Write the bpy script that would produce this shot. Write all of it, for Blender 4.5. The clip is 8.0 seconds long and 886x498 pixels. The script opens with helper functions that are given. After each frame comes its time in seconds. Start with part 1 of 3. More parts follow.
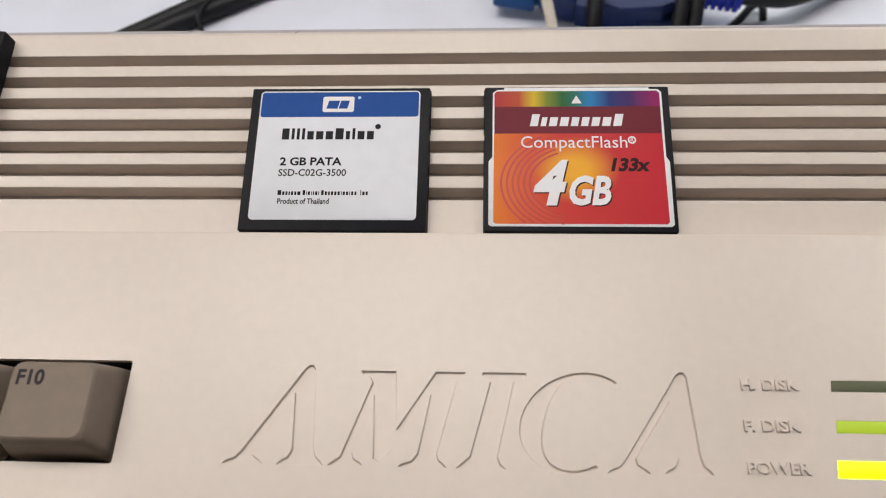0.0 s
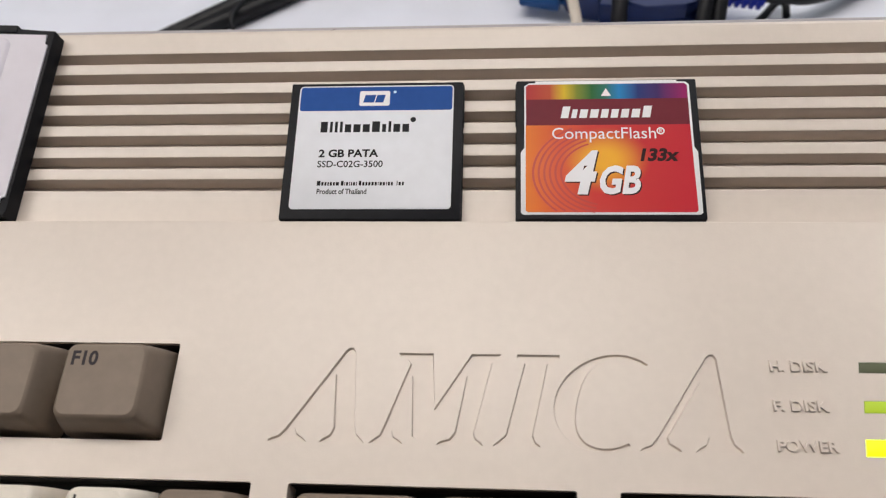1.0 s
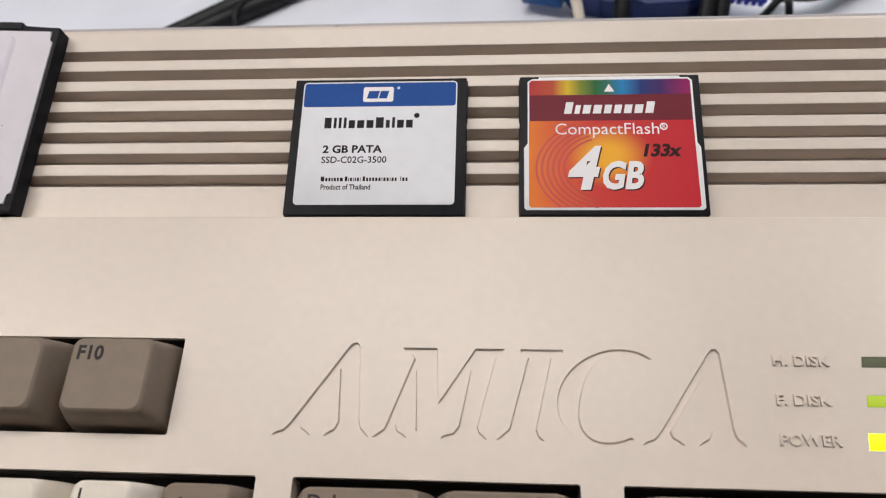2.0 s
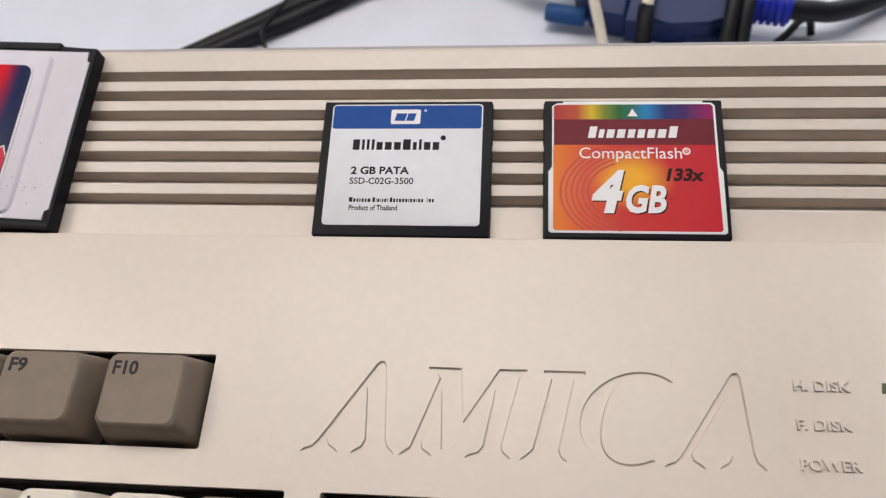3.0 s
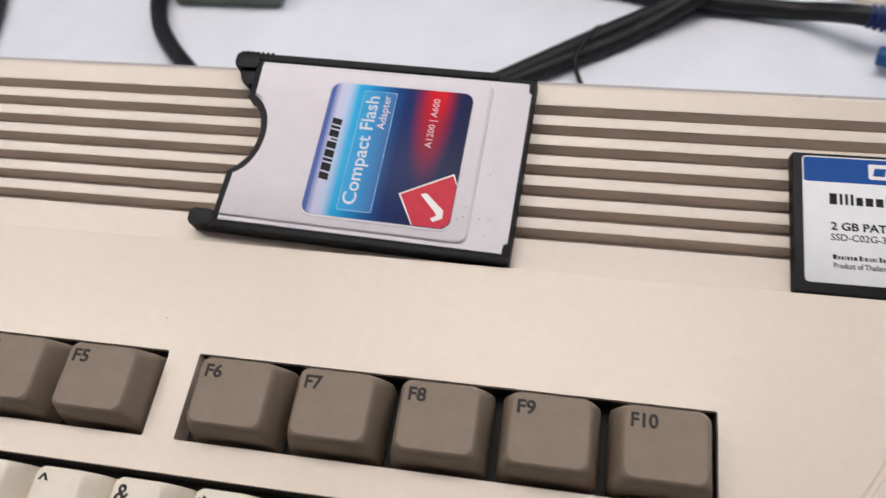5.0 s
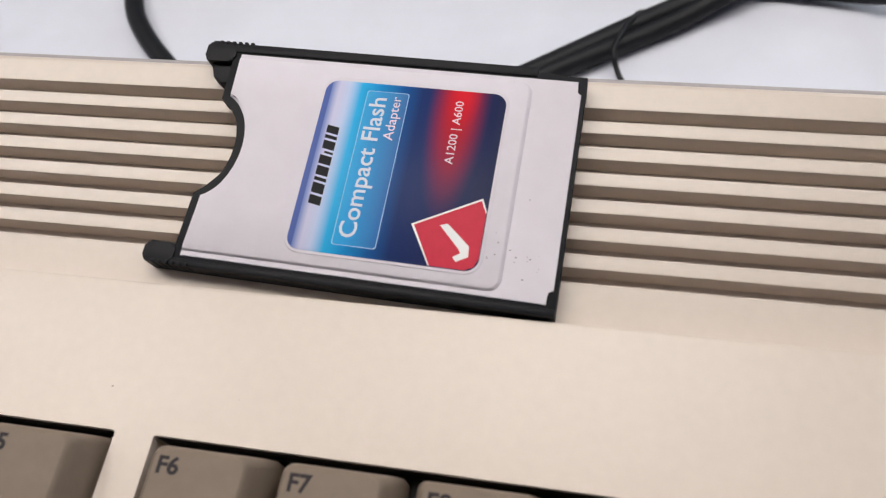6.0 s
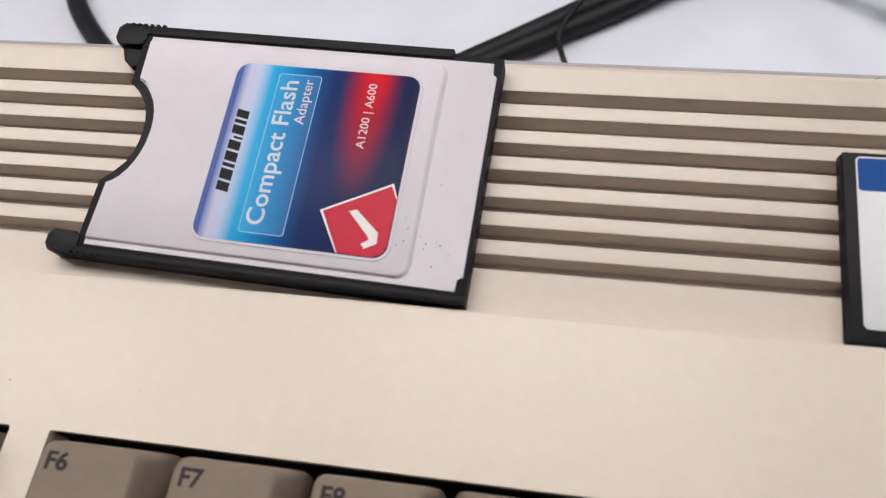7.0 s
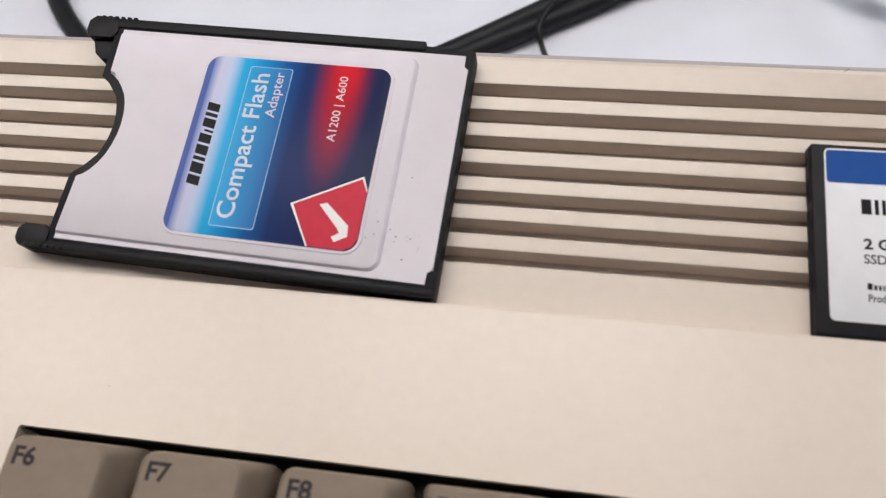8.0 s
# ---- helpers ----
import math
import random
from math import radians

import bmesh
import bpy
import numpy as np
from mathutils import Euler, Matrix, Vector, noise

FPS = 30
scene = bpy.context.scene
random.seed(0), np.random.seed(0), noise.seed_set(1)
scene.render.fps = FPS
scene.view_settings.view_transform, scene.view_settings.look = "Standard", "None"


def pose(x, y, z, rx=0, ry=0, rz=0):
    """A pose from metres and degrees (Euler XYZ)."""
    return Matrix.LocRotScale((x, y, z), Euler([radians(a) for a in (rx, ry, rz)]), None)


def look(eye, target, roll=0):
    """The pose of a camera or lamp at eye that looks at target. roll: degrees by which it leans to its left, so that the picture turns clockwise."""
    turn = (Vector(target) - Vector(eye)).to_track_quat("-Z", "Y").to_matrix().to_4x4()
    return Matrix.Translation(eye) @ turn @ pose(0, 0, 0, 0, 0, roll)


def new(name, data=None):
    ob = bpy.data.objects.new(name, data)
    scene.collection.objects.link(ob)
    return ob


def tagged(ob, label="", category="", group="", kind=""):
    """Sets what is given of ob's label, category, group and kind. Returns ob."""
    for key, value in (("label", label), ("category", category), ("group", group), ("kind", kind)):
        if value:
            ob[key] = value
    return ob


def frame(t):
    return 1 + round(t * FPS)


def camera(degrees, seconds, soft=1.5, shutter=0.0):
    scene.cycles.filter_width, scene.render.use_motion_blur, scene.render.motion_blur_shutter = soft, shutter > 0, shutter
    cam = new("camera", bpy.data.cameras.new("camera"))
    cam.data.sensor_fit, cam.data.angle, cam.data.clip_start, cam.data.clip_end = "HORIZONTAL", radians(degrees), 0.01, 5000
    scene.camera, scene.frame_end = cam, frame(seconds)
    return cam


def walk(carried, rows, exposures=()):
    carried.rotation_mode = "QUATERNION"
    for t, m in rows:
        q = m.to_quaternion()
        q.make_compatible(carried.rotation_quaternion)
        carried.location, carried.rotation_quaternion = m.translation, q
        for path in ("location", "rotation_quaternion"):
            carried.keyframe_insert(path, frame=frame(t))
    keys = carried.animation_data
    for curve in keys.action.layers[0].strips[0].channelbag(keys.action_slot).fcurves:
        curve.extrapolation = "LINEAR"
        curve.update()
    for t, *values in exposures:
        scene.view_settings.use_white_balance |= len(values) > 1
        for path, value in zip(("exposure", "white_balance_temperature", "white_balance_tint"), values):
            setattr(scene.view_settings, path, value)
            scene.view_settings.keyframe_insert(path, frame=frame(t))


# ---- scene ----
# The computer's deck slopes by 9 degrees; its own frame has y = 0 at the step before the vents and z = 0 on the deck.
CASE = pose(0, 0, 0.060, 9, 0, 0)
cam = camera(59.3, 8.0, soft=1.15, shutter=0.35)
cam.data.dof.use_dof, cam.data.dof.focus_distance, cam.data.dof.aperture_fstop = True, 0.178, 17.0
ROWS = [
    (0, 0.05661, -0.08001, 0.15334, 26.375, 2.791, 1.764),
    (0.5, 0.05557, -0.08052, 0.15506, 26.648, 3.275, 1.989),
    (1, 0.05315, -0.08631, 0.15682, 26.824, 3.990, 2.250),
    (1.5, 0.05209, -0.08781, 0.15713, 26.836, 4.241, 2.288),
    (1.7, 0.05290, -0.08771, 0.15566, 26.694, 4.070, 2.265),
    (2.8, 0.05243, -0.08630, 0.16292, 27.199, 4.727, 3.004),
    (3, 0.05075, -0.08606, 0.16204, 27.277, 4.818, 3.386),
    (3.5, 0.04401, -0.07824, 0.15333, 27.242, 4.703, 4.599),
    (3.7, 0.02851, -0.08048, 0.16111, 27.509, 5.074, 5.453),
    (4, -0.00254, -0.08685, 0.16721, 27.817, 5.661, 6.381),
    (4.2, -0.01729, -0.09033, 0.16622, 28.046, 5.766, 7.078),
    (4.5, -0.03180, -0.09268, 0.16832, 28.437, 6.009, 7.816),
    (4.8, -0.04467, -0.09057, 0.17110, 28.542, 6.152, 8.376),
    (5, -0.05089, -0.08617, 0.17114, 28.527, 6.231, 8.740),
    (5.2, -0.05477, -0.08070, 0.16628, 28.729, 6.610, 8.950),
    (6.3, -0.06397, -0.05397, 0.13291, 27.795, 6.454, 8.749),
    (6.5, -0.05724, -0.05456, 0.13266, 27.782, 6.185, 8.522),
    (7, -0.04909, -0.05392, 0.13196, 27.309, 5.956, 8.076),
    (7.5, -0.04784, -0.05314, 0.13090, 26.990, 5.745, 7.799),
    (8, -0.04475, -0.05329, 0.13151, 26.735, 5.638, 7.675),
]
walk(cam, [(t, CASE @ pose(x, y, z, rx, ry, rz)) for t, x, y, z, rx, ry, rz in ROWS], [(0.0, -0.10), (3.0, -0.08), (4.2, -0.02), (8.0, -0.02)])

# ---- world and lights ----
world = bpy.data.worlds.new("world")
scene.world = world
world.use_nodes = True
sky = world.node_tree.nodes.new("ShaderNodeTexSky")
sky.sky_type, sky.sun_disc, sky.sun_elevation, sky.sun_rotation = "NISHITA", False, radians(40), radians(200)
back = world.node_tree.nodes["Background"]
back.inputs["Strength"].default_value = 0.1
world.node_tree.links.new(sky.outputs[0], back.inputs["Color"])

PANEL_LIGHT, WINDOW_FILL = 9.6, 30.0
# Extra fill lamp, set in a window that is itself an addition.
lamp = bpy.data.lights.new("added_window_fill", "AREA")
lamp.shape, lamp.size, lamp.size_y, lamp.energy, lamp.color = "RECTANGLE", 1.7, 1.2, WINDOW_FILL, (0.92, 0.96, 1.0)
lamp_ob = new("added_window_fill", lamp)
lamp_ob.matrix_world = look((1.7, 3.02, 1.15), (1.7, 0.0, 1.15))


# ---- materials ----
def material(name, colour, rough=0.5, metal=0.0, grain=0.0, grain_size=0.002, bump=0.0, bump_size=0.0006, specular=0.28, emit=0.0):
    """A surface with mottling at two scales and a fine relief; sizes in metres."""
    m = bpy.data.materials.new(name)
    m.use_nodes = True
    n, l = m.node_tree.nodes, m.node_tree.links
    b = n["Principled BSDF"]
    b.inputs["Base Color"].default_value = (*colour, 1)
    b.inputs["Roughness"].default_value = rough
    b.inputs["Metallic"].default_value = metal
    b.inputs["Specular IOR Level"].default_value = specular
    if emit:
        b.inputs["Emission Color"].default_value = (*colour, 1)
        b.inputs["Emission Strength"].default_value = emit
    co = n.new("ShaderNodeTexCoord")
    if grain:
        fine, wide, mix = n.new("ShaderNodeTexNoise"), n.new("ShaderNodeTexNoise"), n.new("ShaderNodeMath")
        fine.inputs["Scale"].default_value, wide.inputs["Scale"].default_value = 1 / grain_size, 0.08 / grain_size
        fine.inputs["Detail"].default_value = 3
        mix.operation = "ADD"
        ramp = n.new("ShaderNodeValToRGB")
        ramp.color_ramp.elements[0].position, ramp.color_ramp.elements[1].position = 0.6, 1.0
        ramp.color_ramp.elements[0].color = (*[c * (1 - grain) for c in colour], 1)
        ramp.color_ramp.elements[1].color = (*[min(1, c * (1 + grain)) for c in colour], 1)
        half = n.new("ShaderNodeMath")
        half.operation, half.inputs[1].default_value = "MULTIPLY", 0.8
        for t in (fine, wide):
            l.new(co.outputs["Object"], t.inputs["Vector"])
        l.new(fine.outputs["Fac"], mix.inputs[0])
        l.new(wide.outputs["Fac"], mix.inputs[1])
        l.new(mix.outputs[0], half.inputs[0])
        l.new(half.outputs[0], ramp.inputs["Fac"])
        l.new(ramp.outputs["Color"], b.inputs["Base Color"])
    if bump:
        t, k = n.new("ShaderNodeTexNoise"), n.new("ShaderNodeBump")
        t.inputs["Scale"].default_value, t.inputs["Detail"].default_value = 1 / bump_size, 2
        k.inputs["Strength"].default_value, k.inputs["Distance"].default_value = bump, 0.0001
        l.new(co.outputs["Object"], t.inputs["Vector"])
        l.new(t.outputs["Fac"], k.inputs["Height"])
        l.new(k.outputs["Normal"], b.inputs["Normal"])
    return m


def print_ramp(name, axis, stops, rough=0.3):
    """A printed band whose colour runs along one axis of the object; stops: metres and colour."""
    m = material(name, stops[0][1], rough, specular=0.1)
    n, l = m.node_tree.nodes, m.node_tree.links
    co, sep, rng, ramp = n.new("ShaderNodeTexCoord"), n.new("ShaderNodeSeparateXYZ"), n.new("ShaderNodeMapRange"), n.new("ShaderNodeValToRGB")
    lo, hi = stops[0][0], stops[-1][0]
    rng.inputs["From Min"].default_value, rng.inputs["From Max"].default_value = lo, hi
    e = ramp.color_ramp.elements
    while len(e) < len(stops):
        e.new(0.5)
    for k, (at, c) in enumerate(stops):
        e[k].position, e[k].color = (at - lo) / (hi - lo), (*c, 1)
    l.new(co.outputs["Object"], sep.inputs[0])
    l.new(sep.outputs[axis], rng.inputs["Value"])
    l.new(rng.outputs["Result"], ramp.inputs["Fac"])
    l.new(ramp.outputs["Color"], n["Principled BSDF"].inputs["Base Color"])
    return m


def add_spot(m, x, y, sx, sy, colour, amount=1.0, power=1.0):
    """Prints a soft elliptic spot of ink over a printed material."""
    n, l = m.node_tree.nodes, m.node_tree.links
    b = n["Principled BSDF"]
    was = b.inputs["Base Color"].links[0].from_socket
    co, off, size, ln, rng, mix = (n.new("ShaderNode" + k) for k in ("TexCoord", "VectorMath", "VectorMath", "VectorMath", "MapRange", "Mix"))
    off.operation, size.operation, ln.operation = "SUBTRACT", "MULTIPLY", "LENGTH"
    off.inputs[1].default_value, size.inputs[1].default_value = (x, y, 0), (1 / sx, 1 / sy, 0)
    rng.interpolation_type = "SMOOTHSTEP"
    rng.inputs["From Min"].default_value, rng.inputs["From Max"].default_value = 0.15, 1.0
    rng.inputs["To Min"].default_value, rng.inputs["To Max"].default_value = amount, 0.0
    mix.data_type = "RGBA"
    mix.inputs["B"].default_value = (0, 0, 0, 1)
    mix.inputs[7].default_value = (*colour, 1)
    l.new(co.outputs["Object"], off.inputs[0])
    l.new(off.outputs[0], size.inputs[0])
    l.new(size.outputs[0], ln.inputs[0])
    l.new(ln.outputs["Value"], rng.inputs["Value"])
    l.new(rng.outputs["Result"], mix.inputs[0])
    l.new(was, mix.inputs[6])
    l.new(mix.outputs[2], b.inputs["Base Color"])
    return m


BEIGE = material("beige_abs_plastic", (0.662, 0.588, 0.529), 0.31, specular=0.42, grain=0.022, grain_size=0.0025, bump=0.16, bump_size=0.0005)
KEY_GREY = material("grey_key_plastic", (0.226, 0.179, 0.141), 0.45, specular=0.2, grain=0.06, grain_size=0.003, bump=0.2, bump_size=0.0004)
KEY_WHITE = material("ivory_key_plastic", (0.765, 0.71, 0.63), 0.45, grain=0.05, grain_size=0.003, bump=0.2, bump_size=0.0004)
STRIP_GREY = material("pale_grey_strip_plastic", (0.40, 0.38, 0.40), 0.45, grain=0.04)
INK = material("dark_blue_ink", (0.036, 0.032, 0.037), 0.55, specular=0.12)
DARK = material("black_keyboard_plate", (0.012, 0.011, 0.011), 0.6)
BLACK = material("black_card_plastic", (0.008, 0.0085, 0.012), 0.5, specular=0.17, grain=0.15, grain_size=0.003, bump=0.2, bump_size=0.0003)
RUBBER = material("black_cable_rubber", (0.008, 0.009, 0.012), 0.5, grain=0.2, grain_size=0.01)
PAPER = material("white_label_paper", (0.74, 0.76, 0.82), 0.45, grain=0.03, grain_size=0.004)
STEEL = material("pressed_steel_shell", (0.71, 0.682, 0.76), 0.58, metal=0.0, grain=0.03, grain_size=0.006, bump=0.15, bump_size=0.0008)
BLUE_INK = material("blue_label_ink", (0.012, 0.076, 0.32), 0.45, specular=0.1, grain=0.05)
TEXT_BLACK = material("black_label_ink", (0.012, 0.012, 0.016), 0.5, specular=0.12)
WHITE_INK = material("white_label_ink", (0.82, 0.82, 0.85), 0.4)
PALE_INK = material("pale_blue_label_ink", (0.35, 0.60, 0.85), 0.35)
MAROON = material("maroon_label_ink", (0.165, 0.018, 0.032), 0.4, specular=0.1, grain=0.04)
CRIMSON = material("crimson_label_ink", (0.58, 0.03, 0.065), 0.35, specular=0.1, grain=0.05)
SHADOW_INK = material("dark_brown_label_ink", (0.03, 0.010, 0.012), 0.5, specular=0.1)
TABLE = material("white_laminate", (0.69, 0.72, 0.82), 0.35, grain=0.03, grain_size=0.02, bump=0.1, bump_size=0.001)
VGA_BLUE = material("blue_moulded_plastic", (0.007, 0.022, 0.105), 0.45, grain=0.15, grain_size=0.01)
VGA_BRIGHT = material("bright_blue_moulded_plastic", (0.012, 0.03, 0.42), 0.45, grain=0.1, grain_size=0.01)
VGA_STEEL_BLUE = material("steel_blue_screw_plastic", (0.015, 0.075, 0.24), 0.5, grain=0.1, grain_size=0.01)
CORD_WHITE = material("cream_cord", (0.72, 0.66, 0.58), 0.5, grain=0.05, grain_size=0.01)
GREY_BOX = material("dull_grey_green_plastic", (0.12, 0.15, 0.13), 0.6, grain=0.1, grain_size=0.01)
SPECK = material("brown_dirt", (0.12, 0.09, 0.06), 0.8)
# Unseen walls and ceiling, dimmed and cooled so the vent slots go darker.
WALL = material("dimmed_blue_grey_wall", (0.27, 0.30, 0.355), 0.8, grain=0.02, grain_size=0.05)
CEILING = material("dimmed_blue_grey_ceiling", (0.41, 0.45, 0.53), 0.9, grain=0.03, grain_size=0.02)
# Unseen front wall, kept near black to cut light from that side.
WALL_DARK = material("light_cutting_wall", (0.045, 0.055, 0.08), 0.8, grain=0.04, grain_size=0.05)
FLOOR = material("grey_carpet", (0.18, 0.18, 0.19), 0.95, grain=0.2, grain_size=0.01)
WOOD_LEG = material("grey_metal_leg", (0.45, 0.45, 0.46), 0.4, metal=0.8)
FRAME_WHITE = material("white_window_frame", (0.8, 0.8, 0.8), 0.4)
DIFFUSER = material("lit_diffuser", (1.0, 0.925, 0.85), 0.5, emit=PANEL_LIGHT)
LED_POWER = material("lit_yellow_green_led", (0.80, 1.0, 0.0), 0.4, emit=1.6)
LED_DISK = material("dim_green_led", (0.33, 0.46, 0.02), 0.4, emit=0.45)
LED_OFF = material("unlit_green_led", (0.085, 0.10, 0.05), 0.4)
GLASS = material("window_glass", (1, 1, 1), 0.0)
GLASS.node_tree.nodes["Principled BSDF"].inputs["Transmission Weight"].default_value = 1.0

RAINBOW = print_ramp("rainbow_label_ink", "X", [
    (0.002, (0.432, 0.022, 0.029)), (0.008, (0.461, 0.065, 0.022)), (0.0115, (0.634, 0.432, 0.011)), (0.0145, (0.180, 0.230, 0.014)), (0.018, (0.009, 0.122, 0.022)),
    (0.0215, (0.009, 0.144, 0.115)), (0.0245, (0.004, 0.209, 0.518)), (0.029, (0.011, 0.029, 0.173)), (0.0335, (0.043, 0.014, 0.122)), (0.040, (0.288, 0.011, 0.115))])
RED_ART = print_ramp("red_orange_label_ink", "X", [(0.002, (0.76, 0.19, 0.015)), (0.010, (0.66, 0.08, 0.02)), (0.018, (0.58, 0.030, 0.025)), (0.040, (0.53, 0.018, 0.035))])
add_spot(RED_ART, 0.0205, 0.0150, 0.011, 0.009, (0.86, 0.42, 0.02))
RING_INK = material("dark_red_ring_ink", (0.50, 0.03, 0.02), 0.35)
ADAPTER_ART = print_ramp("blue_gradient_label_ink", "X", [
    (-0.0541, (0.09, 0.14, 0.42)), (-0.0556, (0.14, 0.22, 0.55)), (-0.0522, (0.62, 0.62, 0.84)), (-0.0501, (0.55, 0.64, 0.88)), (-0.0473, (0.03, 0.44, 0.82)),
    (-0.0430, (0.012, 0.26, 0.62)), (-0.0381, (0.012, 0.10, 0.33)), (-0.0337, (0.016, 0.036, 0.14)), (-0.0264, (0.020, 0.028, 0.105)), (-0.0155, (0.017, 0.023, 0.072))], 0.4)
add_spot(ADAPTER_ART, -0.0255, 0.0425, 0.0070, 0.028, (0.45, 0.018, 0.032))
add_spot(ADAPTER_ART, -0.0250, 0.0460, 0.0045, 0.012, (0.72, 0.02, 0.035), 0.7)


# ---- shapes, in millimetres ----
MM = 0.001


def part(name, bm, mat, parent=None, label="", smooth=28):
    """Links a bmesh given in millimetres as one mesh object, under a thing or a part if there is one."""
    for v in bm.verts:
        v.co *= MM
    bmesh.ops.recalc_face_normals(bm, faces=bm.faces)
    me = bpy.data.meshes.new(name)
    bm.to_mesh(me)
    bm.free()
    if smooth:
        me.shade_smooth()
        me.set_sharp_from_angle(angle=radians(smooth))
    me.materials.append(mat)
    ob = new(name, me)
    ob.parent = parent
    return tagged(ob, label)


def thing(name, m, label, category, group="", kind=""):
    ob = new(name)
    ob.matrix_world = m
    ob.empty_display_size = 0.01
    return tagged(ob, label, category, group, kind)


def prism(bm, outline, z0, z1, bevel=0.0, seg=2):
    """An upright prism over an outline, its top rim rounded."""
    low = [bm.verts.new((x, y, z0)) for x, y in outline]
    high = [bm.verts.new((x, y, z1)) for x, y in outline]
    n = len(outline)
    top = bm.faces.new(high)
    bm.faces.new(low[::-1])
    for k in range(n):
        bm.faces.new((low[k], low[(k + 1) % n], high[(k + 1) % n], high[k]))
    if bevel:
        bmesh.ops.bevel(bm, geom=list(top.edges), offset=bevel, segments=seg, affect="EDGES", profile=0.5)
    return bm


def box(bm, x0, x1, y0, y1, z0, z1, bevel=0.0, seg=2):
    was = set(bm.edges)
    bmesh.ops.create_cube(bm, size=1, matrix=Matrix.Translation(((x0 + x1) / 2, (y0 + y1) / 2, (z0 + z1) / 2)) @ Matrix.Diagonal((x1 - x0, y1 - y0, z1 - z0, 1)))
    if bevel:
        bmesh.ops.bevel(bm, geom=[e for e in bm.edges if e not in was], offset=bevel, segments=seg, affect="EDGES", profile=0.5)
    return bm


def rounded(x0, x1, y0, y1, r, n=5):
    out = []
    for cx, cy, a in ((x1 - r, y1 - r, 0), (x0 + r, y1 - r, 90), (x0 + r, y0 + r, 180), (x1 - r, y0 + r, 270)):
        out += [(cx + r * math.cos(radians(a + 90 * k / n)), cy + r * math.sin(radians(a + 90 * k / n))) for k in range(n + 1)]
    return out


def loft(bm, rings, cap_low=True, cap_high=True):
    rows = [[bm.verts.new(p) for p in ring] for ring in rings]
    for a, b in zip(rows, rows[1:]):
        for k in range(len(a)):
            bm.faces.new((a[k], a[(k + 1) % len(a)], b[(k + 1) % len(a)], b[k]))
    if cap_high:
        bm.faces.new(rows[-1])
    if cap_low:
        bm.faces.new(rows[0][::-1])
    return bm


def curve_points(points, steps=8):
    """A smooth line through points."""
    p = [Vector(points[0])] + [Vector(q) for q in points] + [Vector(points[-1])]
    out = []
    for a, b, c, d in zip(p, p[1:], p[2:], p[3:]):
        for k in range(steps):
            t = k / steps
            out.append(0.5 * (2 * b + (c - a) * t + (2 * a - 5 * b + 4 * c - d) * t * t + (3 * b - a - 3 * c + d) * t ** 3))
    return out + [p[-1]]


def tube(bm, points, radius, sides=14, steps=8):
    line = curve_points(points, steps)
    rings = []
    for k, q in enumerate(line):
        way = (line[min(k + 1, len(line) - 1)] - line[max(k - 1, 0)]).normalized()
        side = way.cross(Vector((0, 0, 1)))
        side = side.normalized() if side.length > 0.1 else Vector((1, 0, 0))
        up = side.cross(way)
        rings.append([q + radius * (math.cos(2 * math.pi * s / sides) * side + math.sin(2 * math.pi * s / sides) * up) for s in range(sides)])
    return loft(bm, rings)


def lettering(text, x0, y0, width, height, z0, thick=0.06, lean=0.0, heavy=0.0, turned=False):
    """Writing in the built-in font, fitted to a width and height; its lower left corner at x0, y0. turned: it reads upwards."""
    cu = bpy.data.curves.new("text", "FONT")
    cu.body, cu.extrude, cu.offset, cu.resolution_u = text, 0.05, heavy, 3
    ob = new("text", cu)
    dg = bpy.context.evaluated_depsgraph_get()
    me = bpy.data.meshes.new_from_object(ob.evaluated_get(dg))
    bpy.data.objects.remove(ob)
    bm = bmesh.new()
    bm.from_mesh(me)
    bpy.data.meshes.remove(me)
    bpy.data.curves.remove(cu)
    xs, ys = [v.co.x for v in bm.verts], [v.co.y for v in bm.verts]
    lo, hi, base, top = min(xs), max(xs), min(ys), max(ys)
    for v in bm.verts:
        u, w = (v.co.x - lo) / (hi - lo) * width, (v.co.y - base) / (top - base) * height
        u += lean * w
        z = z0 + (thick if v.co.z > 0 else 0.0)
        v.co = (x0 - w, y0 + u, z) if turned else (x0 + u, y0 + w, z)
    return bm


def word_blocks(parent, mat, x0, y0, width, height, widths, z0, thick=0.06, lean=0.0, tall=(), gap=0.12, turned=False):
    """Plain blocks in place of a word: one part for each width, those named in tall to the full height."""
    unit = width / (sum(widths) + gap * (len(widths) - 1))
    u = 0.0
    for k, w in enumerate(widths):
        h = height if k in tall else height * 0.74
        pts = [(u, 0), (u + w * unit, 0), (u + w * unit + lean * h, h), (u + lean * h, h)]
        pts = [(x0 - b, y0 + a) if turned else (x0 + a, y0 + b) for a, b in pts]
        part("print_block", prism(bmesh.new(), pts, z0, z0 + thick), mat, parent, smooth=0)
        u += (w + gap) * unit


